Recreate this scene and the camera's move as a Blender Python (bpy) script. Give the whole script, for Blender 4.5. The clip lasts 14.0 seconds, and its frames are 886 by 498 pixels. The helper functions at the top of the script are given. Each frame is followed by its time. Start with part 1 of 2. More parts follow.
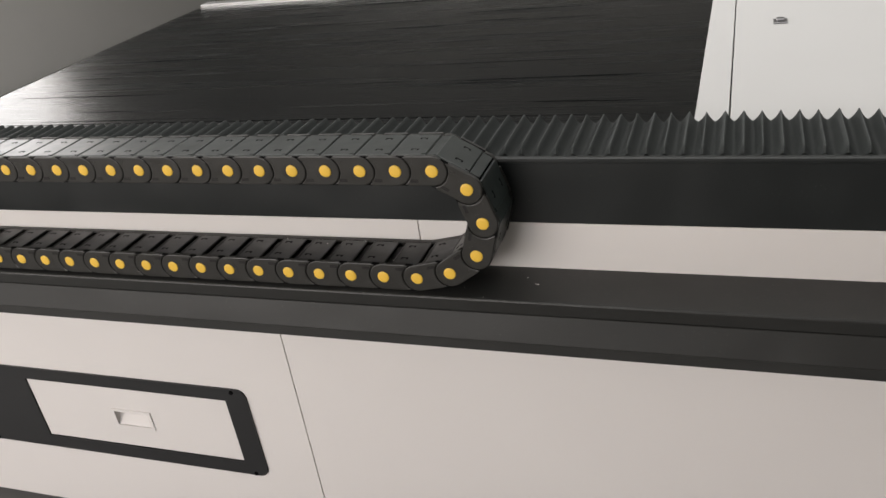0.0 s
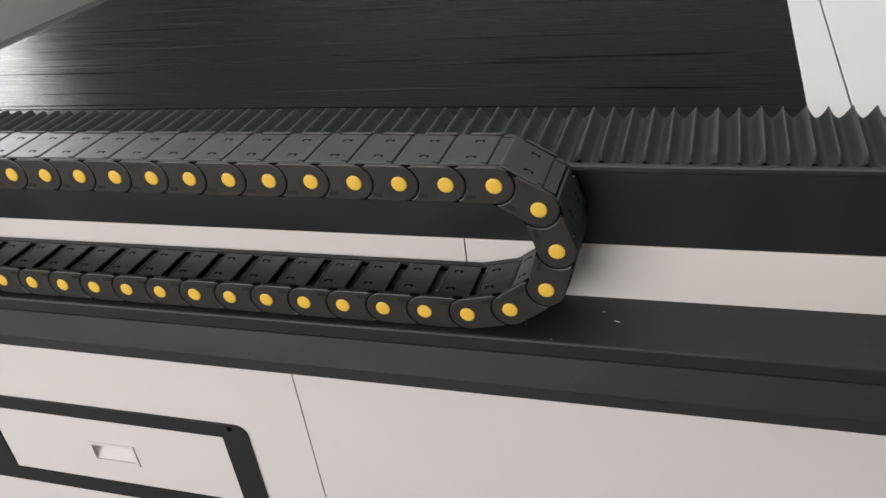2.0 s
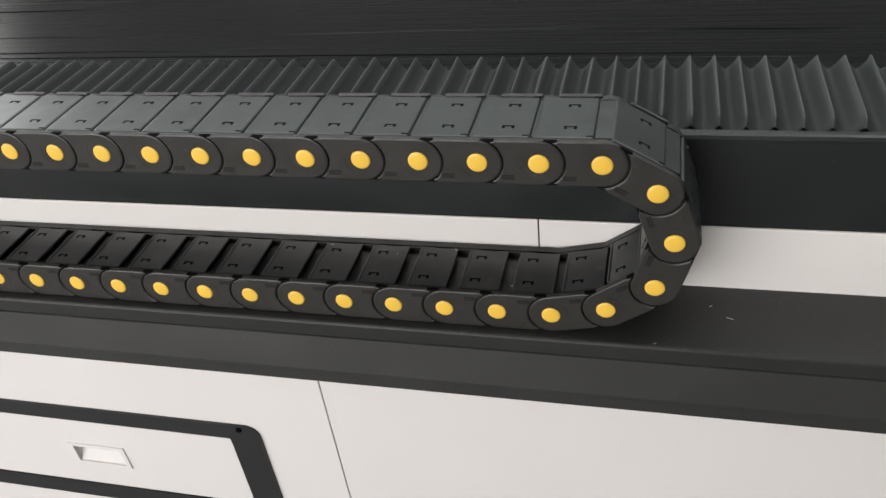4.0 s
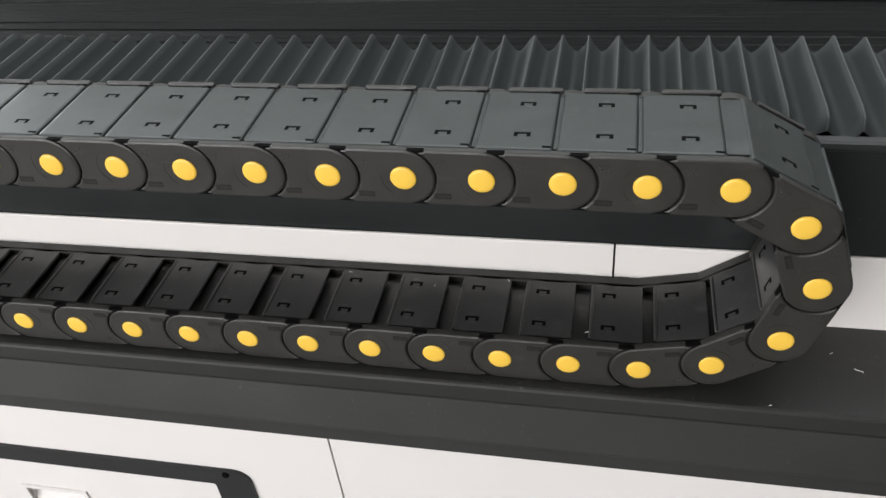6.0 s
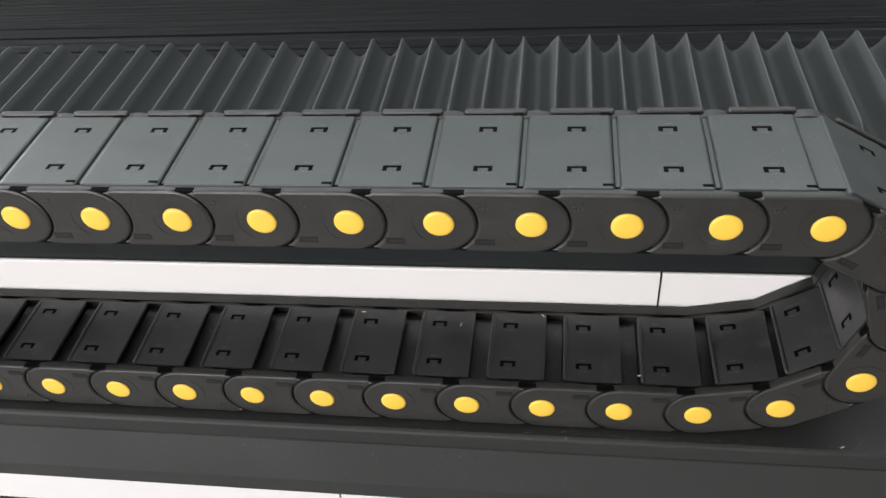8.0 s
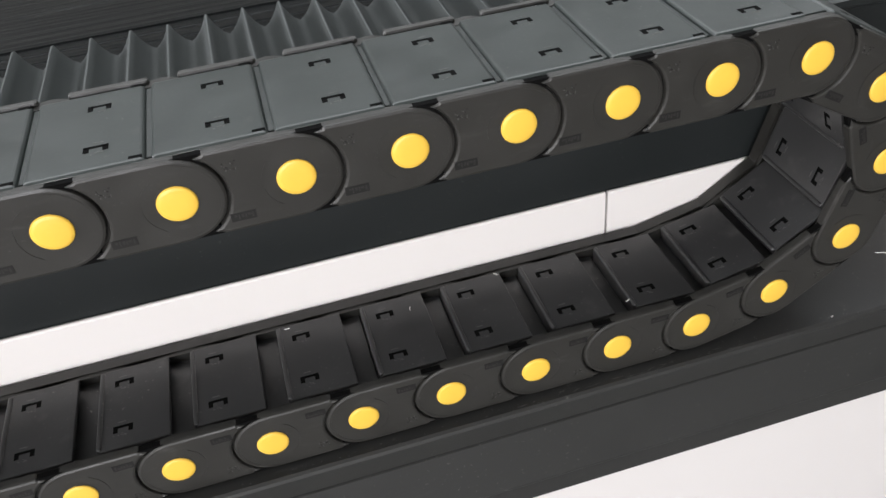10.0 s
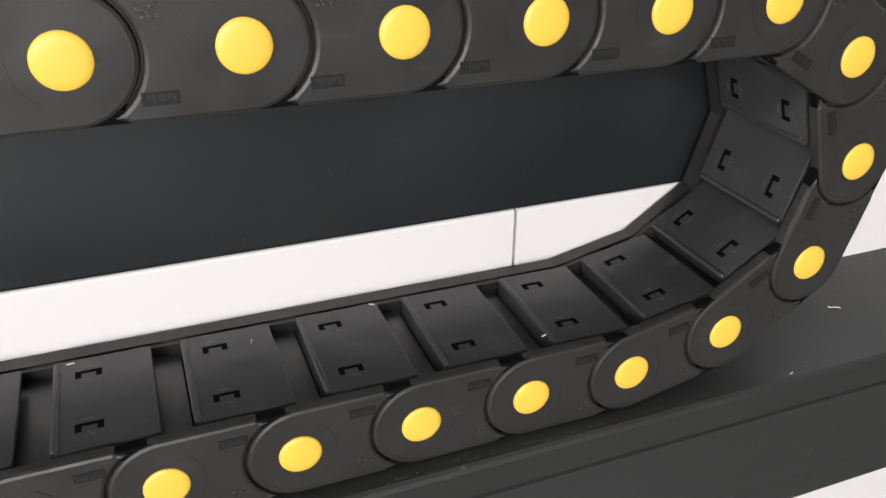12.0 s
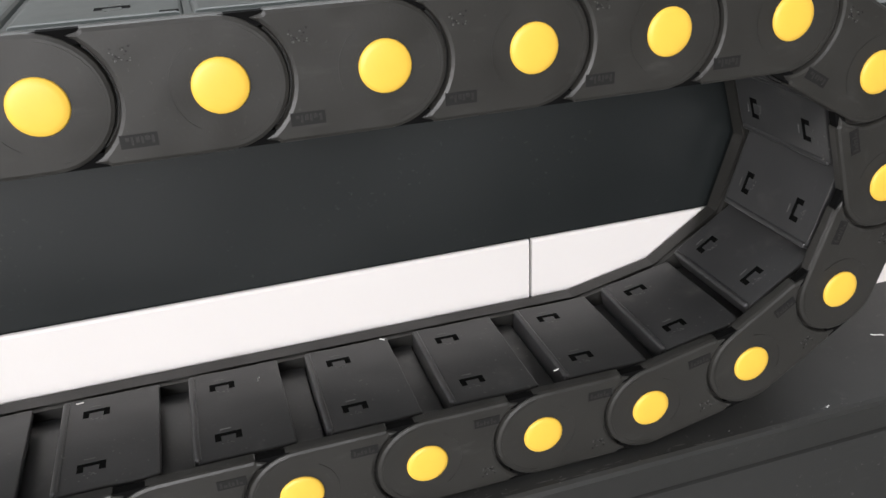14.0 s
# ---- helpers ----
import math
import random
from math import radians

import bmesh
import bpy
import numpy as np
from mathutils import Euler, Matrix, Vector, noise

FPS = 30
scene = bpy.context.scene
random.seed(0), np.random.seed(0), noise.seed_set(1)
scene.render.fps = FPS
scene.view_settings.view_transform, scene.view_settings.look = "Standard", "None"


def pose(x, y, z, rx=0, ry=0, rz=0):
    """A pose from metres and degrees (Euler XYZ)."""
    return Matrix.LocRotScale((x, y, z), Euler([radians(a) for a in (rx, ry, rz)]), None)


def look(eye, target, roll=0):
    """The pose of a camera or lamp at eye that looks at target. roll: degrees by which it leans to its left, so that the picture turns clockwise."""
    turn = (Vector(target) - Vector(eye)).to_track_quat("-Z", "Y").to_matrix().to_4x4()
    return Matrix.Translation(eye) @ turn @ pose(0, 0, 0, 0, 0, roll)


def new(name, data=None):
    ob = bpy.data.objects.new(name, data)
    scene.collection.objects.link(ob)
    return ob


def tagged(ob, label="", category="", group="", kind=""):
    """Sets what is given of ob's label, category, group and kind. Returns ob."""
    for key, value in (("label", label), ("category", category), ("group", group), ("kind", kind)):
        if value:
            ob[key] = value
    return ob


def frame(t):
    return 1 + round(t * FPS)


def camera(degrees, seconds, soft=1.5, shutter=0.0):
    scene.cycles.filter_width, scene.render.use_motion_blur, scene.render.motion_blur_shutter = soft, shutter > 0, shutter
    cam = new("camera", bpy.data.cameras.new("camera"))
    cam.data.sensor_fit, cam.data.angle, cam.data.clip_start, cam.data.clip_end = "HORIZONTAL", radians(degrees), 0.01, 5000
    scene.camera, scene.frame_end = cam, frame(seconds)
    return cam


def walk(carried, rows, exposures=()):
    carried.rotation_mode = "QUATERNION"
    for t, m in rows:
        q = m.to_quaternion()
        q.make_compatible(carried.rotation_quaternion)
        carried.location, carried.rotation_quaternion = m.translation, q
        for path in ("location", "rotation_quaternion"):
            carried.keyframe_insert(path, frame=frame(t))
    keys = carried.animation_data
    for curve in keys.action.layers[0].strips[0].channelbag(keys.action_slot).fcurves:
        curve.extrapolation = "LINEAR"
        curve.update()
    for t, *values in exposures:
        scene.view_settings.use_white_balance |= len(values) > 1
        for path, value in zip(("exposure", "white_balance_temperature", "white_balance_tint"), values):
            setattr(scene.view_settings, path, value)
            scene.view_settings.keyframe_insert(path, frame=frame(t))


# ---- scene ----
EXPO = [(0, 0.08, 6850, 12), (1.5, 0.10, 6700, 11), (3, 0.36, 6600, 10), (5.5, 0.55, 6450, 9), (6.5, 0.69, 6400, 9), (9.5, 0.82, 6350, 11), (11, 0.88, 6350, 11), (14, 0.94, 6350, 11)]
cam = camera(56.56, 14.0)
walk(cam, [
    (0, pose(1.0798, -1.1977, 1.6756, 61.929, 7.593, 17.986)),
    (0.5, pose(1.0447, -1.1678, 1.6625, 61.872, 6.896, 17.177)),
    (1, pose(1.0424, -1.1616, 1.6670, 61.342, 6.577, 16.255)),
    (1.5, pose(0.9577, -1.0786, 1.6541, 59.934, 6.866, 15.982)),
    (2, pose(0.8678, -0.9370, 1.6360, 59.088, 7.001, 16.601)),
    (2.5, pose(0.8221, -0.8779, 1.6117, 58.045, 6.945, 16.813)),
    (3, pose(0.7624, -0.8418, 1.6117, 56.487, 7.019, 15.978)),
    (5.5, pose(0.5205, -0.6024, 1.5544, 50.982, 4.686, 9.887)),
    (6, pose(0.4995, -0.5544, 1.5347, 50.655, 4.760, 10.615)),
    (6.5, pose(0.5243, -0.4987, 1.5307, 49.258, 5.582, 11.490)),
    (7, pose(0.5151, -0.4536, 1.5381, 47.260, 6.703, 12.362)),
    (9.5, pose(0.2675, -0.4448, 1.4533, 50.586, 3.954, -11.310)),
    (10, pose(0.2552, -0.4043, 1.3968, 51.188, 5.029, -16.002)),
    (10.5, pose(0.2151, -0.3566, 1.3156, 52.984, 1.722, -18.510)),
    (11, pose(0.2355, -0.3512, 1.2588, 56.136, 1.684, -19.234)),
    (11.5, pose(0.2509, -0.3386, 1.2327, 60.737, 0.395, -20.446)),
    (12, pose(0.2832, -0.3314, 1.2284, 61.713, -0.561, -21.169)),
    (12.5, pose(0.2773, -0.3236, 1.2249, 62.508, -0.852, -21.422)),
    (13, pose(0.2919, -0.3318, 1.2172, 64.084, 0.706, -20.512)),
    (13.5, pose(0.3002, -0.3323, 1.2206, 63.894, 1.221, -19.802)),
    (14, pose(0.3175, -0.3325, 1.2269, 63.590, 2.468, -17.781)),
], exposures=EXPO)

# ---- world and lights ----
world = bpy.data.worlds.new("world")
scene.world = world
world.use_nodes = True
wn = world.node_tree
sky = wn.nodes.new("ShaderNodeTexSky")
sky.sky_type, sky.sun_disc = "NISHITA", False
sky.sun_elevation, sky.sun_rotation = radians(50), radians(200)
wn.links.new(sky.outputs[0], wn.nodes["Background"].inputs[0])
wn.nodes["Background"].inputs[1].default_value = 0.12
scene.view_settings.exposure = 0.0


def area(name, eye, target, sx, sy, watts, colour):
    d = bpy.data.lights.new(name, "AREA")
    d.shape, d.size, d.size_y, d.energy, d.color = "RECTANGLE", sx, sy, watts, colour
    ob = new(name, d)
    ob.matrix_world = look(eye, target)
    return ob


area("window_light_west", (-4.85, 2.2, 2.1), (0, 2.2, 1.7), 5.0, 2.2, 200, (1.0, 0.99, 0.99))
area("window_light_south", (-2.1, -4.35, 2.1), (0.1, 0, 1.2), 5.0, 2.2, 196, (1.0, 0.963, 0.948))
area("ceiling_light_source", (0.5, 2.0, 3.75), (0.5, 2.0, 0), 7.5, 3.0, 140, (0.96, 0.99, 1.0))

# ---- materials ----


def material(name, colour, rough=0.5, metal=0.0, grain=0.0, grain_scale=400.0, vary=0.0, vary_scale=6.0,
             stretch=(1, 1, 1), spec=0.5, wave=0.0, wave_scale=7.0, dust=0.0, dust_scale=260.0, dust_colour=(0.5, 0.48, 0.44), scuff=0.0,
             spread=0.15):
    m = bpy.data.materials.new(name)
    m.use_nodes = True
    nt = m.node_tree
    b = nt.nodes["Principled BSDF"]
    b.inputs["Roughness"].default_value = rough
    b.inputs["Metallic"].default_value = metal
    b.inputs["Specular IOR Level"].default_value = spec
    tc = nt.nodes.new("ShaderNodeTexCoord")
    mp = nt.nodes.new("ShaderNodeMapping")
    mp.inputs["Scale"].default_value = stretch
    oi = nt.nodes.new("ShaderNodeObjectInfo")
    sh = nt.nodes.new("ShaderNodeVectorMath")
    sh.operation = "MULTIPLY_ADD"
    sh.inputs[1].default_value = (7.3, 11.9, 5.1)
    nt.links.new(oi.outputs["Random"], sh.inputs[0])
    nt.links.new(tc.outputs["Object"], sh.inputs[2])
    nt.links.new(sh.outputs[0], mp.inputs["Vector"])
    base = nt.nodes.new("ShaderNodeMix")
    base.data_type = "RGBA"
    n1 = nt.nodes.new("ShaderNodeTexNoise")
    n1.inputs["Scale"].default_value, n1.inputs["Detail"].default_value = vary_scale, 6
    nt.links.new(mp.outputs[0], n1.inputs["Vector"])
    nt.links.new(n1.outputs["Fac"], base.inputs["Factor"])
    base.inputs["A"].default_value = (*[c * (1 - vary) for c in colour], 1)
    base.inputs["B"].default_value = (*[min(1, c * (1 + vary)) for c in colour], 1)
    out = base.outputs["Result"]
    if dust:
        n2 = nt.nodes.new("ShaderNodeTexNoise")
        n2.inputs["Scale"].default_value, n2.inputs["Detail"].default_value = dust_scale, 3
        nt.links.new(mp.outputs[0], n2.inputs["Vector"])
        n3 = nt.nodes.new("ShaderNodeTexNoise")
        n3.inputs["Scale"].default_value = 14
        nt.links.new(mp.outputs[0], n3.inputs["Vector"])
        r2 = nt.nodes.new("ShaderNodeMapRange")
        r2.inputs["From Min"].default_value, r2.inputs["From Max"].default_value = 0.66, 0.76
        nt.links.new(n2.outputs["Fac"], r2.inputs["Value"])
        r3 = nt.nodes.new("ShaderNodeMapRange")
        r3.inputs["From Min"].default_value, r3.inputs["From Max"].default_value = 0.45, 0.7
        r3.inputs["To Max"].default_value = dust
        nt.links.new(n3.outputs["Fac"], r3.inputs["Value"])
        mu = nt.nodes.new("ShaderNodeMath")
        mu.operation = "MULTIPLY"
        nt.links.new(r2.outputs[0], mu.inputs[0])
        nt.links.new(r3.outputs[0], mu.inputs[1])
        mx = nt.nodes.new("ShaderNodeMix")
        mx.data_type = "RGBA"
        nt.links.new(mu.outputs[0], mx.inputs["Factor"])
        nt.links.new(out, mx.inputs["A"])
        mx.inputs["B"].default_value = (*dust_colour, 1)
        out = mx.outputs["Result"]
    if scuff:
        # rubbed pale streaks: thin bands of a twisted noise, only in some patches
        ms = nt.nodes.new("ShaderNodeMapping")
        ms.inputs["Scale"].default_value = (60, 45, 210)
        ms.inputs["Rotation"].default_value = (0.5, 0.6, 0.4)
        nt.links.new(sh.outputs[0], ms.inputs["Vector"])
        n6 = nt.nodes.new("ShaderNodeTexNoise")
        n6.inputs["Scale"].default_value, n6.inputs["Detail"].default_value = 1.0, 4
        nt.links.new(ms.outputs[0], n6.inputs["Vector"])
        r6 = nt.nodes.new("ShaderNodeMapRange")
        r6.inputs["From Min"].default_value, r6.inputs["From Max"].default_value = 0.56, 0.78
        nt.links.new(n6.outputs["Fac"], r6.inputs["Value"])
        n7 = nt.nodes.new("ShaderNodeTexNoise")
        n7.inputs["Scale"].default_value, n7.inputs["Detail"].default_value = 38, 3
        nt.links.new(sh.outputs[0], n7.inputs["Vector"])
        r7 = nt.nodes.new("ShaderNodeMapRange")
        r7.inputs["From Min"].default_value, r7.inputs["From Max"].default_value = 0.46, 0.68
        r7.inputs["To Max"].default_value = scuff
        nt.links.new(n7.outputs["Fac"], r7.inputs["Value"])
        ms2 = nt.nodes.new("ShaderNodeMath")
        ms2.operation = "MULTIPLY"
        nt.links.new(r6.outputs[0], ms2.inputs[0])
        nt.links.new(r7.outputs[0], ms2.inputs[1])
        mx2 = nt.nodes.new("ShaderNodeMix")
        mx2.data_type = "RGBA"
        nt.links.new(ms2.outputs[0], mx2.inputs["Factor"])
        nt.links.new(out, mx2.inputs["A"])
        mx2.inputs["B"].default_value = (0.16, 0.155, 0.145, 1)
        out = mx2.outputs["Result"]
    nt.links.new(out, b.inputs["Base Color"])
    rr = nt.nodes.new("ShaderNodeMapRange")
    rr.inputs["To Min"].default_value, rr.inputs["To Max"].default_value = rough * (1 - spread), min(1, rough * (1 + spread))
    nt.links.new(n1.outputs["Fac"], rr.inputs["Value"])
    nt.links.new(rr.outputs[0], b.inputs["Roughness"])
    if grain:
        n4 = nt.nodes.new("ShaderNodeTexNoise")
        n4.inputs["Scale"].default_value, n4.inputs["Detail"].default_value = grain_scale, 4
        nt.links.new(mp.outputs[0], n4.inputs["Vector"])
        bu = nt.nodes.new("ShaderNodeBump")
        bu.inputs["Strength"].default_value, bu.inputs["Distance"].default_value = grain, 0.001
        nt.links.new(n4.outputs["Fac"], bu.inputs["Height"])
        nt.links.new(bu.outputs[0], b.inputs["Normal"])
        if wave:
            n5 = nt.nodes.new("ShaderNodeTexNoise")
            n5.inputs["Scale"].default_value, n5.inputs["Detail"].default_value = wave_scale, 1
            nt.links.new(mp.outputs[0], n5.inputs["Vector"])
            b2 = nt.nodes.new("ShaderNodeBump")
            b2.inputs["Strength"].default_value, b2.inputs["Distance"].default_value = wave, 0.02
            nt.links.new(n5.outputs["Fac"], b2.inputs["Height"])
            nt.links.new(b2.outputs[0], bu.inputs["Normal"])
    return m


WHITE = material("white_powder_coat", (0.715, 0.683, 0.657), 0.55, grain=0.08, grain_scale=500, vary=0.02)
WHITE_TOP = material("white_table_paint", (0.56, 0.555, 0.55), 0.5, grain=0.05, grain_scale=300, vary=0.02)
BLACK = material("black_powder_coat", (0.0225, 0.0228, 0.0215), 0.46, scuff=0.07, spread=0.3, grain=0.06, grain_scale=900, wave=0.2, wave_scale=8, vary=0.15, vary_scale=9, spec=0.45,
                 dust=0.2, dust_scale=300)
BEAM = material("black_beam_paint", (0.0112, 0.0133, 0.0134), 0.38, grain=0.05, grain_scale=700, wave=0.5, wave_scale=6, vary=0.18, vary_scale=7, spec=0.42,
                dust=0.08, dust_scale=300)
FRAME = material("black_plastic_frame", (0.013, 0.0135, 0.014), 0.5, grain=0.1, grain_scale=900, vary=0.1)
PLASTIC = material("black_nylon", (0.0222, 0.0214, 0.0190), 0.42, scuff=0.16, spread=0.45, grain=0.05, grain_scale=600, wave=0.07, wave_scale=30, vary=0.16, vary_scale=40,
                   dust=0.10, dust_scale=420, spec=0.42)
LID = material("black_nylon_lid", (0.0212, 0.0268, 0.0256), 0.36, scuff=0.14, spread=0.35, grain=0.04, grain_scale=600, wave=0.03, wave_scale=25, vary=0.16, vary_scale=30,
               dust=0.18, dust_scale=380)
LID_IN = material("black_nylon_inner_lid", (0.0325, 0.0322, 0.0322), 0.35, scuff=0.38, spread=0.4, grain=0.05, grain_scale=600, vary=0.2, vary_scale=28, wave=0.06, wave_scale=25,
                  dust=0.3, dust_scale=330, spec=0.55)
# black of slots and screws, also the painted shade in the link corner clefts
DARK = material("dark_slot_and_cleft_shade", (0.004, 0.004, 0.004), 0.9, spec=0.05)
DIM2 = material("moulded_letter", (0.016, 0.0155, 0.014), 0.5, spec=0.35)
DIM = material("dark_moulded_mark", (0.0085, 0.0083, 0.0078), 0.6, spec=0.3)
WORN = material("worn_plastic_mark", (0.095, 0.095, 0.09), 0.5, grain=0.3, grain_scale=2000, vary=0.5, vary_scale=900)
YELLOW = material("yellow_plastic", (0.80, 0.50, 0.06), 0.42, grain=0.04, grain_scale=500, vary=0.05, vary_scale=60)
CLOTH = material("black_bellows_cloth", (0.0118, 0.0158, 0.0152), 0.75, grain=0.25, grain_scale=1500, vary=0.15, vary_scale=12)
CLOTH_EDGE = material("pale_fold_edge", (0.05, 0.056, 0.055), 0.7, grain=0.3, grain_scale=1500, vary=0.3, vary_scale=60)
FILM = material("black_film", (0.0032, 0.0041, 0.0044), 0.27, grain=1.0, grain_scale=45, vary=0.3, vary_scale=5,
                stretch=(0.07, 3.0, 1), spec=0.085)
DUST = material("pale_dust", (0.10, 0.098, 0.094), 0.8, vary=0.2)
PALE = material("pale_scrap", (0.62, 0.61, 0.58), 0.6, vary=0.1)
ALU = material("aluminium", (0.62, 0.62, 0.62), 0.35, metal=1.0, grain=0.1, grain_scale=300, vary=0.05)
STEEL = material("steel_screw", (0.35, 0.35, 0.36), 0.3, metal=1.0)
FLOOR = material("concrete_floor", (0.17, 0.167, 0.16), 0.6, grain=0.3, grain_scale=60, vary=0.12, vary_scale=2)
WALL = material("wall_paint", (0.42, 0.415, 0.40), 0.8, grain=0.1, grain_scale=80, vary=0.03)
CEIL = material("ceiling_paint", (0.6, 0.6, 0.59), 0.9, grain=0.1, grain_scale=80, vary=0.03)

# ---- mesh helpers ----


def mesh_of(name, bm, mats):
    me = bpy.data.meshes.new(name)
    bmesh.ops.recalc_face_normals(bm, faces=bm.faces)
    bm.to_mesh(me)
    bm.free()
    for m in (mats if isinstance(mats, (list, tuple)) else [mats]):
        me.materials.append(m)
    return me


def part(name, bm, mats, parent=None, label=""):
    ob = new(name, mesh_of(name, bm, mats))
    ob.parent = parent
    return tagged(ob, label)


def box(bm, x0, x1, y0, y1, z0, z1, bevel=0.0, seg=2, mat=0):
    m = Matrix.LocRotScale(((x0 + x1) / 2, (y0 + y1) / 2, (z0 + z1) / 2), None, (x1 - x0, y1 - y0, z1 - z0))
    vs = bmesh.ops.create_cube(bm, size=1, matrix=m)["verts"]
    faces = {f for v in vs for f in v.link_faces}
    for f in faces:
        f.material_index = mat
    if bevel:
        es = list({e for v in vs for e in v.link_edges})
        bmesh.ops.bevel(bm, geom=es, offset=bevel, segments=seg, affect="EDGES", profile=0.5)
    return bm


def boxed(*a, **k):
    return box(bmesh.new(), *a, **k)


def prism(bm, pts, y0, y1, mat=0, chamfer=0.0):
    """Extrude an outline in x and z from y0 to y1; chamfer draws the outline in at y0."""
    n = len(pts)
    rings = []
    if chamfer:
        inner = []
        for i in range(n):
            a, b, c = Vector(pts[i - 1]), Vector(pts[i]), Vector(pts[(i + 1) % n])
            d1, d2 = (b - a).normalized(), (c - b).normalized()
            nrm = Vector((-(d1.y + d2.y), d1.x + d2.x))
            if nrm.length > 1e-6:
                nrm.normalize()
            inner.append((b.x + nrm.x * chamfer, b.y + nrm.y * chamfer))
        s = 1 if y1 > y0 else -1
        mid = [(a[0] * 0.3 + b[0] * 0.7, a[1] * 0.3 + b[1] * 0.7) for a, b in zip(inner, pts)]
        rings = [(inner, y0), (mid, y0 + s * chamfer * 0.3), (pts, y0 + s * chamfer), (pts, y1)]
    else:
        rings = [(pts, y0), (pts, y1)]
    vr = [[bm.verts.new((x, y, z)) for x, z in ps] for ps, y in rings]
    for r0, r1 in zip(vr, vr[1:]):
        for i in range(n):
            bm.faces.new((r0[i], r0[(i + 1) % n], r1[(i + 1) % n], r1[i])).material_index = mat
    for r in (vr[0], vr[-1]):
        bm.faces.new(r).material_index = mat
    return bm


def profile_x(bm, pts, x0, x1, mat=0):
    """Extrude an outline in y and z along x."""
    a = [bm.verts.new((x0, y, z)) for y, z in pts]
    b = [bm.verts.new((x1, y, z)) for y, z in pts]
    n = len(pts)
    for i in range(n):
        bm.faces.new((a[i], a[(i + 1) % n], b[(i + 1) % n], b[i])).material_index = mat
    bm.faces.new(a).material_index = mat
    bm.faces.new(b).material_index = mat
    return bm


def thing(name, label, category, at=(0, 0, 0), group="", kind=""):
    ob = new(name)
    ob.location = at
    ob.empty_display_size = 0.1
    return tagged(ob, label, category, group, kind)


Z0 = 0.93      # height of the lower row of pins over the floor
P = 0.067      # chain pitch
X0, X1 = -1.75, 3.2   # the machine's front, end to end

# ---- room ----
tagged(part("floor", boxed(-5, 6.2, -4.5, 8.5, -0.2, 0), FLOOR), "grey concrete workshop floor", "floor", kind="structure")
tagged(part("ceiling", boxed(-5.2, 6.4, -4.7, 8.7, 3.9, 4.1), CEIL), "pale workshop ceiling", "ceiling", kind="structure")


def wall(name, horizontal, at, a0, a1, hole=None):
    """A wall with a window hole (from, to, sill, head)."""
    bm = bmesh.new()

    def seg(u0, u1, z0, z1):
        if horizontal:
            box(bm, u0, u1, at[0], at[1], z0, z1)
        else:
            box(bm, at[0], at[1], u0, u1, z0, z1)
    if hole:
        h0, h1, s, t = hole
        seg(a0, h0, 0, 3.9), seg(h1, a1, 0, 3.9), seg(h0, h1, 0, s), seg(h0, h1, t, 3.9)
    else:
        seg(a0, a1, 0, 3.9)
    return tagged(part(name, bm, WALL), "plain grey painted workshop wall", "wall", kind="structure")


wall("wall_west", False, (-5.2, -5.0), -4.5, 8.5, (-0.4, 4.8, 0.8, 3.2))
wall("wall_east", False, (6.2, 6.4), -4.5, 8.5)
wall("wall_north", True, (8.5, 8.7), -5.2, 6.4)
wall("wall_south", True, (-4.7, -4.5), -5.2, 6.4, (-4.7, 0.5, 0.9, 3.3))

# ---- cutting machine ----
machine = thing("cutting_machine", "white and black flatbed cutting machine standing on the workshop floor", "machine")

YC = 0.101              # cabinet front, set back under the tray
ZC = Z0 - 0.1395        # lower edge of the tray fascia
XS = 0.138             # seam between the front panels
ZB = 0.045              # panel bottom


def front_panel(x0, x1, hole=None, label=""):
    bm = bmesh.new()
    if hole:
        h0, h1, s, t = hole
        for a, b, c, d in ((x0, h0, ZB, ZC), (h1, x1, ZB, ZC), (h0, h1, ZB, s), (h0, h1, t, ZC)):
            box(bm, a, b, YC, YC + 0.02, c, d)
        bmesh.ops.remove_doubles(bm, verts=bm.verts, dist=1e-5)
    else:
        box(bm, x0, x1, YC, YC + 0.02, ZB, ZC, 0.0012)
    return part("front_panel", bm, WHITE, machine, label)


front_panel(X0, XS - 0.0012, (-0.735, -0.030, Z0 - 0.652, Z0 - 0.418), "white painted steel panel with a hatch opening")
front_panel(XS + 0.0012, 1.55, label="plain white painted steel panel")
front_panel(1.5524, X1, label="plain white painted steel panel")
part("seam_backing", boxed(X0, X1, YC + 0.045, YC + 0.06, ZB + 0.01, ZC - 0.004), FRAME, machine)
part("cabinet_body", boxed(X0, X1, YC + 0.07, 1.78, 0.09, ZC - 0.004), WHITE, machine)
for fx in (-1.6, -0.6, 0.6, 1.8, 3.0):
    for fy in (0.15, 1.4):
        part("levelling_foot", boxed(fx - 0.04, fx + 0.04, fy - 0.04, fy + 0.04, 0, 0.1, 0.006), FRAME, machine)


def rounded(x0, x1, z0, z1, r, n=6):
    pts = []
    for cx, cz, a0 in ((x1 - r, z1 - r, 0), (x0 + r, z1 - r, 90), (x0 + r, z0 + r, 180), (x1 - r, z0 + r, 270)):
        for i in range(n + 1):
            a = radians(a0 + 90 * i / n)
            pts.append((cx + r * math.cos(a), cz + r * math.sin(a)))
    return pts


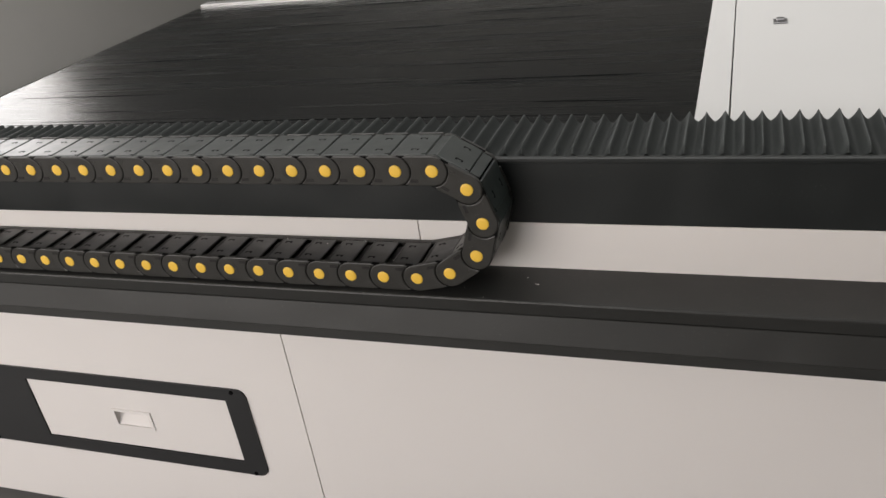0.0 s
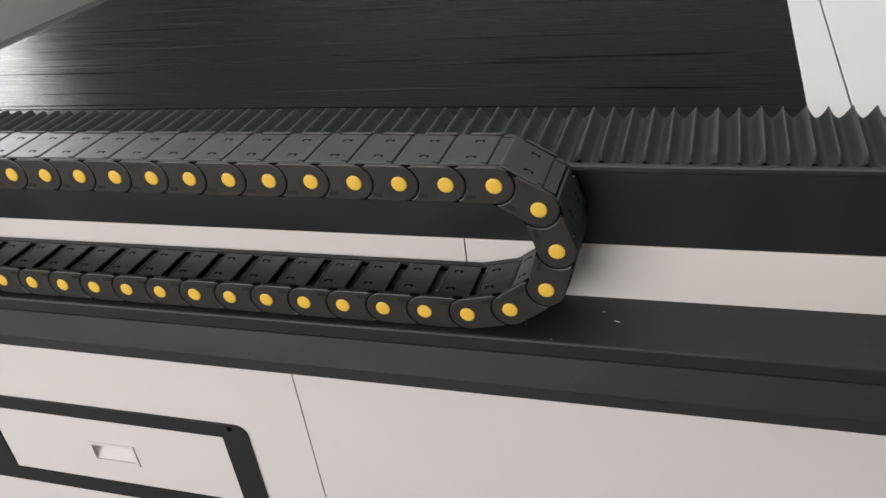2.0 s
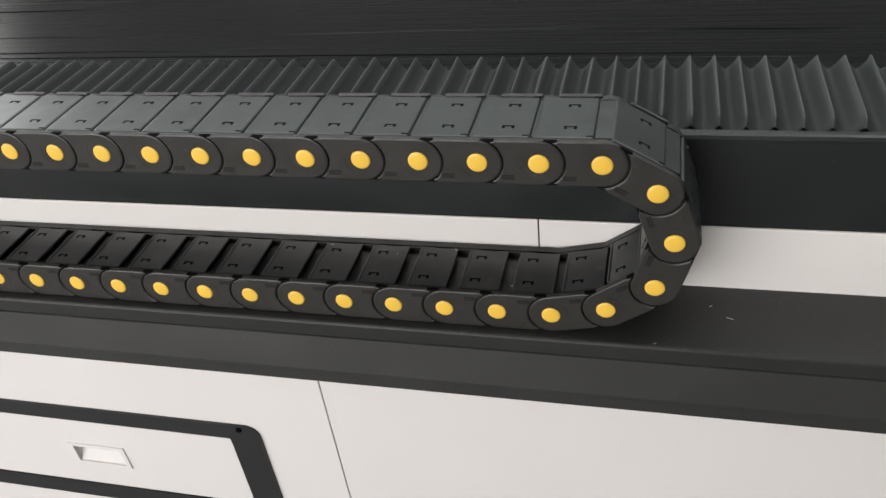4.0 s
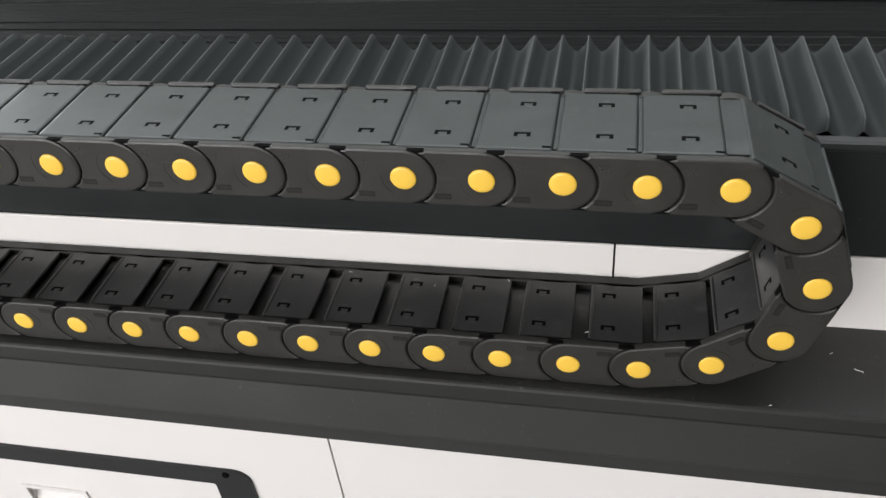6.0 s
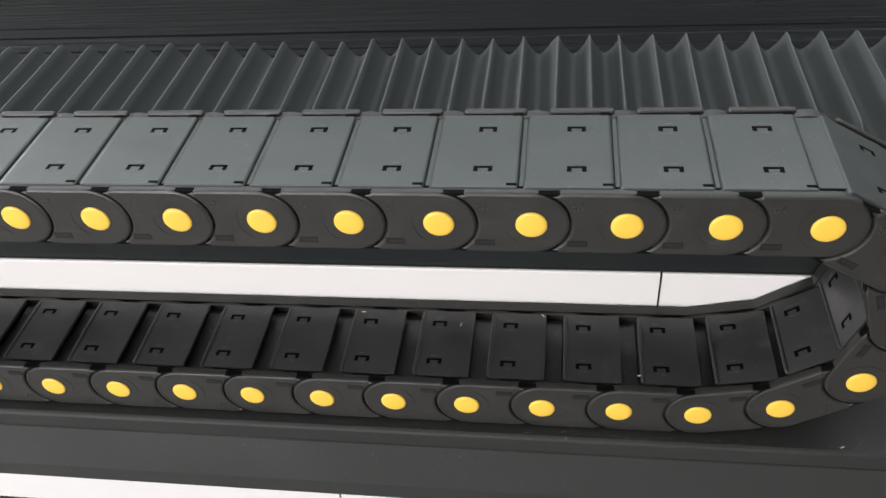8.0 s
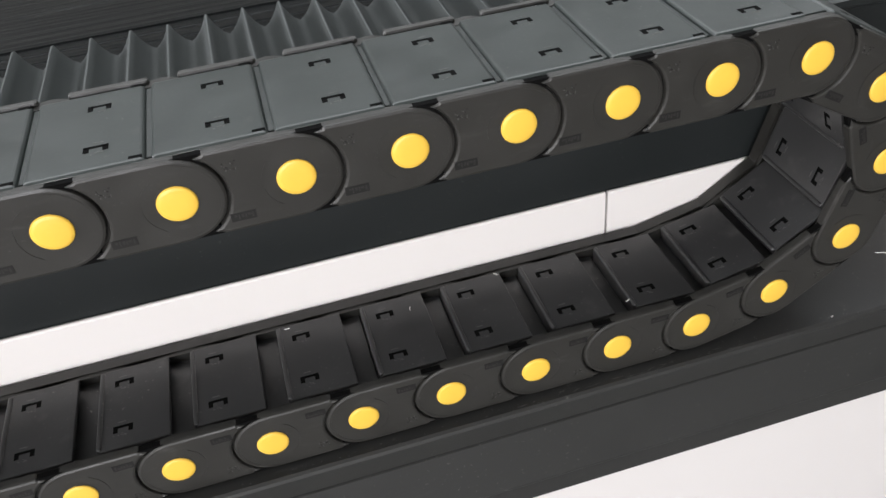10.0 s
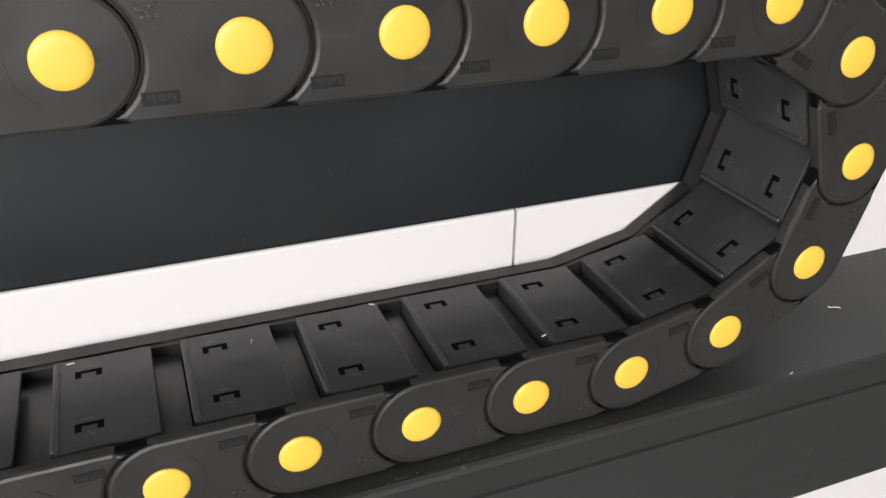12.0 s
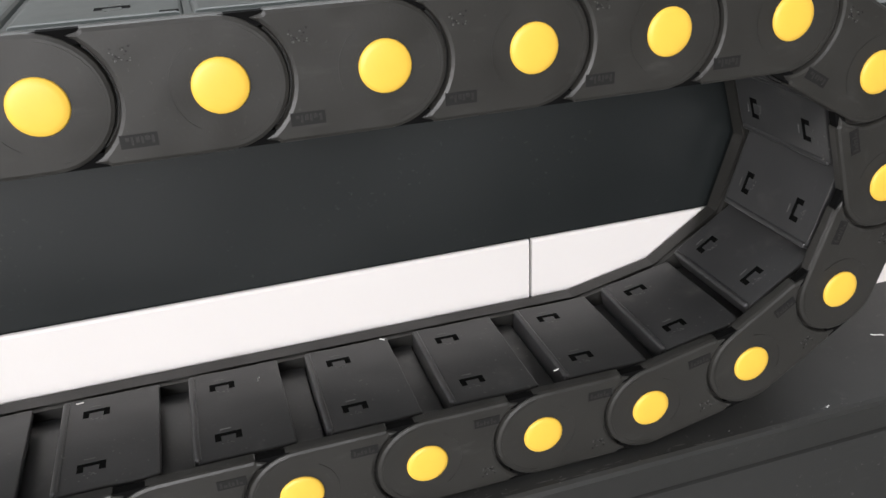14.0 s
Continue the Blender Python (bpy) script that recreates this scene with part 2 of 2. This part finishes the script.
def ring_plate(bm, outer, inner, y0, y1, mat=0):
    """A flat frame between two outlines with the same number of points."""
    n = len(outer)
    v = [[bm.verts.new((x, y, z)) for x, z in ps] for ps, y in ((outer, y0), (inner, y0), (inner, y1), (outer, y1))]
    for k in range(4):
        a, b = v[k], v[(k + 1) % 4]
        for i in range(n):
            bm.faces.new((a[i], a[(i + 1) % n], b[(i + 1) % n], b[i])).material_index = mat
    return bm


# hatch: frame, door, recessed pull, screws
HX0, HX1, HZ0, HZ1 = -0.928, -0.003, Z0 - 0.671, Z0 - 0.398
DX0, DX1, DZ0, DZ1 = -0.689, -0.066, Z0 - 0.6286, Z0 - 0.4363
hatch = part("access_hatch", ring_plate(bmesh.new(), rounded(HX0, HX1, HZ0, HZ1, 0.026), rounded(DX0 - 0.002, DX1 + 0.002, DZ0 - 0.002, DZ1 + 0.002, 0.003),
                                        YC - 0.005, YC + 0.006), FRAME, machine, "black rounded hatch frame")
GX0, GX1, GZ0, GZ1 = -0.432, -0.320, Z0 - 0.561, Z0 - 0.511
bm = bmesh.new()
for a, b, c, d in ((DX0, GX0, DZ0, DZ1), (GX1, DX1, DZ0, DZ1), (GX0, GX1, DZ0, GZ0), (GX0, GX1, GZ1, DZ1)):
    box(bm, a, b, YC - 0.001, YC + 0.012, c, d)
bmesh.ops.remove_doubles(bm, verts=bm.verts, dist=1e-5)
part("hatch_door", bm, WHITE, hatch, "white painted hatch door")
bm = bmesh.new()
ring_plate(bm, rounded(GX0 - 0.006, GX1 + 0.006, GZ0 - 0.005, GZ1 + 0.005, 0.002), rounded(GX0 + 0.003, GX1 - 0.003, GZ0 + 0.003, GZ1 - 0.003, 0.002), YC - 0.004, YC + 0.002)
q = [bm.verts.new(v) for v in ((GX0 + 0.003, YC, GZ0 + 0.003), (GX1 - 0.003, YC, GZ0 + 0.003), (GX1 - 0.003, YC + 0.026, GZ1 - 0.008), (GX0 + 0.003, YC + 0.026, GZ1 - 0.008),
                             (GX0 + 0.003, YC, GZ1 - 0.003), (GX1 - 0.003, YC, GZ1 - 0.003))]
bm.faces.new((q[0], q[1], q[2], q[3])), bm.faces.new((q[3], q[2], q[5], q[4]))
bm.faces.new((q[0], q[3], q[4])), bm.faces.new((q[1], q[5], q[2]))
part("recessed_pull", bm, WHITE, hatch, "white recessed pull")
for sx in (HX0 + 0.035, HX1 - 0.037):
    for sz in (HZ0 + 0.006, HZ1 - 0.009):
        bm = bmesh.new()
        bmesh.ops.create_cone(bm, cap_ends=True, segments=14, radius1=0.006, radius2=0.005, depth=0.003,
                              matrix=Matrix.LocRotScale((sx, YC - 0.0062, sz), Euler((radians(90), 0, 0)), None))
        part("screw", bm, DARK, hatch, "black screw head")

# cable tray: lipped top sheet, front fascia, lower lip
zt = Z0 - 0.0300
part("tray_top", profile_x(bmesh.new(), [(-0.0045, zt - 0.0305), (-0.0112, zt - 0.004), (-0.0103, zt - 0.0012), (-0.0080, zt), (0.1115, zt), (0.1115, zt - 0.012), (0.004, zt - 0.012), (0.004, zt - 0.0305)], X0, X1), BLACK, machine, "black painted tray with scuffs and dust")
part("tray_fascia", profile_x(bmesh.new(), [(-0.0020, zt - 0.0325), (-0.0046, zt - 0.0338), (-0.0158, ZC + 0.0245), (-0.0160, ZC + 0.0225), (-0.0148, ZC + 0.0205), (-0.0150, ZC), (-0.0125, ZC - 0.001), (YC + 0.03, ZC - 0.001), (YC + 0.03, zt - 0.0325)], X0, X1), BLACK, machine, "black painted fascia")

# white riser panels behind the chain, thin sheet with a rolled edge
XR = 0.508
YR = 0.1088
for a, b in ((X0, XR - 0.0011), (XR + 0.0011, 1.45), (1.4516, X1)):
    part("riser_panel", profile_x(bmesh.new(), [(YR, Z0 - 0.03), (YR, Z0 + 0.0615), (YR + 0.0007, Z0 + 0.0632), (YR + 0.002, Z0 + 0.0637), (YR + 0.004, Z0 + 0.0630), (YR + 0.004, Z0 - 0.03)], a, b), WHITE, machine, "white painted riser sheet")

# beam with a rounded top edge
YB = 0.1131
ZBEAM = Z0 + 0.1895
part("beam", profile_x(bmesh.new(), [(YB, Z0 - 0.04), (YB, ZBEAM - 0.009), (YB - 0.002, ZBEAM - 0.0075), (YB - 0.002, ZBEAM - 0.005), (YB + 0.0005, ZBEAM - 0.0015), (YB + 0.004, ZBEAM), (YB + 0.0115, ZBEAM), (YB + 0.013, ZBEAM - 0.0015), (YB + 0.013, ZBEAM - 0.008), (0.302, ZBEAM - 0.008), (0.302, Z0 - 0.04)], X0, X1), BEAM, machine, "black painted beam")

# bed and the white end table
ZBED = Z0 + 0.1785
bed = part("bed", boxed(-0.965, 1.003, 0.304, 1.68, ZBED - 0.1, ZBED), FILM, machine, "bed wrapped in creased glossy black film")
bm = bmesh.new()
rc = random.Random(11)
for k in range(70):
    yy = rc.uniform(0.33, 1.65) if k > 3 else 0.309 + 0.018 * k
    ln = rc.uniform(0.1, 0.6) if k > 3 else 1.8
    xx = rc.uniform(-0.95, 0.97 - ln) if k > 3 else -0.85
    hh, ww, dy = rc.uniform(0.0004, 0.0015), rc.uniform(0.0008, 0.002), rc.uniform(-0.006, 0.006)
    n = 8
    rws = []
    for m in range(n + 1):
        f = m / n
        h = hh * math.sin(math.pi * f) ** 0.6 + 0.00005
        y = yy + dy * f + 0.0012 * math.sin(7 * f + k)
        rws.append([bm.verts.new((xx + ln * f, y - ww, ZBED)), bm.verts.new((xx + ln * f, y, ZBED + h)), bm.verts.new((xx + ln * f, y + ww, ZBED))])
    for a, b in zip(rws, rws[1:]):
        for q in range(2):
            bm.faces.new((a[q], a[q + 1], b[q + 1], b[q]))
tagged(part("film_creases", bm, FILM, bed, "fine creases in the black film"), kind="stuff")
part("bed_edge_strip", boxed(1.0042, 1.0645, 0.304, 1.78, ZBED - 0.1, ZBED + 0.002, 0.0015), WHITE_TOP, machine, "white painted edge strip")
part("end_table", boxed(1.0675, X1, 0.304, 1.78, ZBED - 0.1, ZBED + 0.002, 0.0015), WHITE_TOP, machine, "white painted end table")
part("bed_rim", boxed(-0.965, 1.003, 1.682, 1.74, ZBED - 0.1, ZBED + 0.012, 0.003), ALU, machine, "bare aluminium rim")
bm = bmesh.new()
box(bm, 1.155, 1.187, 0.965, 1.005, ZBED + 0.002, ZBED + 0.006, 0.0015)
box(bm, 1.162, 1.180, 0.975, 0.995, ZBED + 0.006, ZBED + 0.012, 0.002)
part("latch", bm, STEEL, machine, "small metal latch")

# ---- bellows cover ----
bellows = thing("bellows_cover", "black pleated fabric bellows cover lying flat on the beam", "bellows", (0, 0, ZBEAM - 0.008))
PITCH = 0.031
bm = bmesh.new()
rb = random.Random(3)
rows_b = []
x = X0 + 0.05
YS = [0.130, 0.137, 0.150, 0.19, 0.23, 0.262, 0.284, 0.2945, 0.2995]
while x < X1 - 0.05:
    j, lift = rb.uniform(-0.0014, 0.0014), rb.uniform(-0.0015, 0.0015)
    lean = rb.uniform(-0.0015, 0.0015)
    for off, top in ((-0.0006, 1), (0.0006, 1), (PITCH * 0.12, 0.68), (PITCH * 0.24, 0.40), (PITCH * 0.37, 0.17), (PITCH * 0.5, 0.04), (PITCH * 0.63, 0.17), (PITCH * 0.76, 0.40), (PITCH * 0.88, 0.68)):
        row = []
        for i, y in enumerate(YS):
            f = i / (len(YS) - 1)
            end = (0.30, 0.80, 0.98)[i] if i < 3 else 1.0
            fall = (1.0, 1.0, 1.0, 1.0, 1.0, 1.0, 1.0, 0.96, 0.86)[i]
            sag = 0.0025 * math.sin(math.pi * f)
            h = top * (0.0235 + lift) * end * fall - sag * top * 0.8
            row.append(bm.verts.new((x + j + off + lean * (f - 0.5), y + (0.005 * (top - 0.4) if i == 0 else 0), 0.0006 + h)))
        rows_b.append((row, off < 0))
    x += PITCH
# the narrow strip along each crest takes the paler cloth
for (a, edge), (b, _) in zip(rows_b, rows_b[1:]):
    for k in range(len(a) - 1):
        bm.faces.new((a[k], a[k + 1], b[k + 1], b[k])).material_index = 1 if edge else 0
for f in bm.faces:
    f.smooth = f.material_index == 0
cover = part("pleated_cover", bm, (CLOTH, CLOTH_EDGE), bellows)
part("end_plate", boxed(X0 + 0.03, X0 + 0.045, 0.13, 0.3, 0.0005, 0.028, 0.001), FRAME, bellows)

# ---- cable chain ----
chain = thing("cable_chain", "black plastic cable chain with yellow caps, folded over on its tray", "cable chain", (0, 0, Z0))
RH = 0.0275      # half height of a link
RG = 0.0286      # recess round the next head
WID = 0.108      # chain width


def arc(cx, cz, r, a0, a1, n):
    return [(cx + r * math.cos(radians(a0 + (a1 - a0) * i / n)), cz + r * math.sin(radians(a0 + (a1 - a0) * i / n))) for i in range(n + 1)]


def strip_arc(bm, r0, r1, a0, a1, y0, y1, n=16, mat=0):
    o, q = arc(0, 0, r1, a0, a1, n), arc(0, 0, r0, a0, a1, n)
    prism(bm, o + q[::-1], y0, y1, mat)


def link_mesh(back=False):
    bm = bmesh.new()
    half = 50 if back else 60
    nick = [] if back else [(P - 0.0205, RH), (P - 0.0190, RH - 0.0012)]
    outline = arc(0, 0, RH, 90, 270, 18) + [(a, -b) for a, b in nick] + arc(P, 0, RG, 180 + half, 180 - half, 14) + nick[::-1]
    tail = arc(0, 0, RH - 0.003, 90, 270, 10) + [(0.030, -RH + 0.003), (0.040, -RH + 0.0075)] + arc(P, 0, RH - 0.0075, -90, 90, 10) + [(0.040, RH - 0.0075), (0.030, RH - 0.003)]
    y0, s = (WID, -1) if back else (0.0, 1)
    if back:
        outline = [(a, min(b, 0.0225)) for a, b in outline]
        tail = [(a, min(b, 0.0215)) for a, b in tail]
    deep = 0.0115 if back else 0.0066
    prism(bm, outline, y0, y0 + s * deep, 0, 0.0021)
    prism(bm, tail, y0 + s * (deep - 0.0021), y0 + s * (deep + 0.0039), 0)
    if back:
        box(bm, 0.0002, P - 0.0002, WID - 0.0112, WID - 0.0012, 0.0, 0.0224)
        box(bm, 0.10 * P, 0.84 * P, WID - 0.0068, WID - 0.0008, -0.0300, -0.024, 0.0022, 2)
        return mesh_of("back_plate", bm, PLASTIC)
    # near-black boxes paint the shade in the corner clefts where the next head slides under
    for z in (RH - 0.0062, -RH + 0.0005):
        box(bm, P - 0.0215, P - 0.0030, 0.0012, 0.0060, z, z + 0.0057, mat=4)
    # raised rims on the head and faint marks
    strip_arc(bm, 0.0236, 0.0242, 100, 262, -0.0002, 0.002)
    strip_arc(bm, 0.0192, 0.0198, -55, 58, -0.00025, 0.002)
    strip_arc(bm, 0.0116, 0.0124, 0, 360, -0.0002, 0.002, 24)
    box(bm, 0.0270, 0.0415, -0.0002, 0.001, 0.0150, 0.0206, mat=1)
    for a, w, h in ((0.0296, 0.0009, 0.0022), (0.0314, 0.0014, 0.0012), (0.0337, 0.0008, 0.0020), (0.0353, 0.0011, 0.0016), (0.0376, 0.0007, 0.0023), (0.0391, 0.0012, 0.0010)):
        box(bm, a - 0.0012, a - 0.0012 + w * 1.25, -0.0003, 0.001, 0.0162, 0.0162 + h * 1.4, mat=3)
    rk = random.Random(5)
    for _ in range(20):
        a, b, c = 0.034 + rk.uniform(-0.0045, 0.0045), -0.0165 + rk.uniform(-0.0028, 0.0028), rk.uniform(0.0004, 0.0009)
        box(bm, a, a + c, -0.0003, 0.001, b, b + c * 0.8, mat=rk.choice((1, 2)))
    return mesh_of("link", bm, (PLASTIC, DIM, WORN, DIM2, DARK))


def slot(bm, x, y, z0, z1, s=1):
    """A small angular clip slot, open on one side."""
    box(bm, x, x + 0.0138, y - 0.0012, y + 0.0012, z0, z1, mat=1)
    box(bm, x, x + 0.0032, y - 0.0052 * s, y, z0, z1, mat=1)
    box(bm, x + 0.0106, x + 0.0138, y - 0.0052 * s, y, z0, z1, mat=1)


def lid_marks(bm, x, y, z0, z1, seed):
    """Small moulded marks beside a clip slot."""
    rk = random.Random(seed)
    for _ in range(9):
        a, b, c = x + 0.006 + rk.uniform(-0.0035, 0.0035), y - 0.0075 + rk.uniform(-0.0012, 0.0012), rk.uniform(0.0004, 0.001)
        box(bm, a, a + c, b, b + c * 0.7, z0, z1, mat=2)
    box(bm, x + 0.003, x + 0.0085, y + 0.0042, y + 0.0048, z0, z1, mat=2)


def lid_mesh(inner):
    bm = bmesh.new()
    y0, y1 = 0.0108, WID - 0.0108
    if inner:
        y1 -= 0.0075
        x0, x1 = 0.30 * P, 1.03 * P
        box(bm, x0, x1, y0, y1, 0.0215, 0.0255, 0.0007, 2)
        box(bm, x0 - 0.0022, x0 + 0.0016, y0 + 0.0012, y1 - 0.0012, 0.012, 0.0268, 0.0017, 3)
        box(bm, 0.98 * P, 1.26 * P, y0 - 0.002, WID - 0.0112, 0.0125, 0.0145, 0.0005, 1)
        za, zb = 0.0250, 0.02565
        for y, s in ((0.030, 1), (0.076, 1)):
            slot(bm, x0 + 0.009, y, za, zb, s)
        lid_marks(bm, x0 + 0.009, 0.030, 0.0250, 0.02575, 9)
        lid_marks(bm, x0 + 0.009, 0.076, 0.0250, 0.0257, 10)
    else:
        x0, x1 = 0.14 * P, 1.088 * P
        box(bm, x0, x1, 0.0052, WID - 0.0085, -0.0288, -0.0222, 0.0026, 3)
        box(bm, x0 - 0.019, x0, y0, y1, -0.0262, -0.0210, 0.0005, 1)
        za, zb = -0.02895, -0.028
        for y in (0.028, 0.078):
            slot(bm, 0.43 * P, y + 0.002, za, zb, 1)
            lid_marks(bm, 0.43 * P, y + 0.002, za - 0.00005, zb, 12)
        box(bm, x0 + 0.0012, x0 + 0.0085, 0.0085, 0.0112, za, zb, mat=1)
        box(bm, x0 + 0.0012, x0 + 0.0085, WID - 0.0112, WID - 0.0085, za, zb, mat=1)
    return mesh_of("inner_lid" if inner else "outer_lid", bm, (LID_IN if inner else LID, DARK, WORN))


def cap_mesh():
    bm = bmesh.new()
    prof = [(0.0114, 0.001), (0.0114, -0.0006), (0.0108, -0.0012), (0.0085, -0.0016), (0.0045, -0.0019)]
    n = 28
    rr = [[bm.verts.new((r * math.cos(2 * math.pi * i / n), y, r * math.sin(2 * math.pi * i / n))) for i in range(n)] for r, y in prof]
    for a, b in zip(rr, rr[1:]):
        for i in range(n):
            bm.faces.new((a[i], a[(i + 1) % n], b[(i + 1) % n], b[i]))
    bm.faces.new(rr[-1])
    me = mesh_of("cap", bm, YELLOW)
    for f in me.polygons:
        f.use_smooth = True
    return me


# pins: along the tray, round the bend link by link, back above it
pins = [(k * P, 0.0) for k in range(-25, 9)]
for turn in [12, 35, 74, 108, 150] + [180] * 33:
    pins.append((pins[-1][0] + P * math.cos(radians(turn)), pins[-1][1] + P * math.sin(radians(turn))))

LINK, BACK, OUTER, INNER, CAP = link_mesh(), link_mesh(True), lid_mesh(False), lid_mesh(True), cap_mesh()
for (xa, za), (xb, zb) in zip(pins, pins[1:]):
    link = new("link", LINK)
    link.parent = chain
    link.matrix_basis = Matrix.Translation((xa, 0, za)) @ Matrix.Rotation(-math.atan2(zb - za, xb - xa), 4, "Y")
    for nm, me, lb in (("back_plate", BACK, ""), ("outer_lid", OUTER, ""), ("inner_lid", INNER, ""), ("cap", CAP, "round yellow plastic cap")):
        ob = new(nm, me)
        ob.parent = link
        tagged(ob, lb)

# ---- small litter ----


def fleck(name, label, x, y, z, length, turn, material_used):
    bm = bmesh.new()
    rows_f = []
    for k in range(6):
        f = k / 5 - 0.5
        px, py = f * length, 0.09 * length * math.sin(5 * f)
        rows_f.append([bm.verts.new((px, py + d, h)) for d, h in ((-0.0004, 0), (0, 0.0006), (0.0004, 0))])
    for a, b in zip(rows_f, rows_f[1:]):
        for q in range(2):
            bm.faces.new((a[q], a[q + 1], b[q + 1], b[q]))
    ob = tagged(part(name, bm, material_used), label, "litter")
    ob.matrix_basis = pose(x, y, z, 0, 0, turn)
    return ob


fleck("thread_scrap", "short white thread scrap lying on the black tray", 0.748, 0.049, zt + 0.0003, 0.009, -35, PALE)
fleck("plastic_chip", "tiny pale plastic chip lying on the tray", 0.726, 0.070, zt + 0.0003, 0.004, 20, PALE)
fleck("plastic_chip", "tiny pale plastic chip lying on the tray", 0.617, 0.025, zt + 0.0003, 0.003, 70, PALE)
fleck("plastic_chip", "tiny pale plastic chip lying on the tray", 0.66, -0.005, zt + 0.0003, 0.003, 10, PALE)
for kx, ky in ((5.985, 0.0875), (4.84, 0.073), (3.4, 0.086), (7.25, 0.020), (1.3, 0.060), (8.45, 0.087)):
    fleck("plastic_chip", "tiny pale plastic chip caught on the chain", kx * P, ky, Z0 + 0.0257, 0.004, 50 * kx, PALE)

# crumbs of dust along the chain's foot and on the tray
bm = bmesh.new()
rd = random.Random(21)
for k in range(260):
    cx = rd.uniform(-0.3, 1.1)
    cy = max(-0.0085, -0.0030 - abs(rd.gauss(0, 0.0025))) if k < 190 else rd.uniform(-0.008, 0.100)
    if k >= 190 and cy > -0.002 and cx < 0.66:
        continue
    r = rd.uniform(0.0002, 0.0006)
    v = [bm.verts.new((cx + r * rd.uniform(0.6, 2.2) * math.cos(a), cy + r * math.sin(a), zt + 0.0002)) for a in (0.3, 2.2, 4.1)]
    t = bm.verts.new((cx, cy, zt + 0.0002 + r))
    for q in range(3):
        bm.faces.new((v[q], v[(q + 1) % 3], t))
    bm.faces.new(v)
# rubbed pale smears along the tray's edge
for k in range(26):
    cx, cy = 0.47 + rd.gauss(0, 0.09), rd.uniform(-0.0078, -0.0042)
    ln, wd, sl = rd.uniform(0.002, 0.011), rd.uniform(0.0002, 0.0005), rd.uniform(-0.0012, 0.0012)
    v = [bm.verts.new((cx + a * ln, cy + b * wd + a * sl, zt + 0.00015)) for a, b in ((-0.5, 0), (-0.1, -1), (0.5, 0.1), (0.15, 1))]
    bm.faces.new(v)
tagged(part("dust_crumbs", bm, DUST), "pale dust crumbs scattered on the black tray", "dust", kind="stuff")
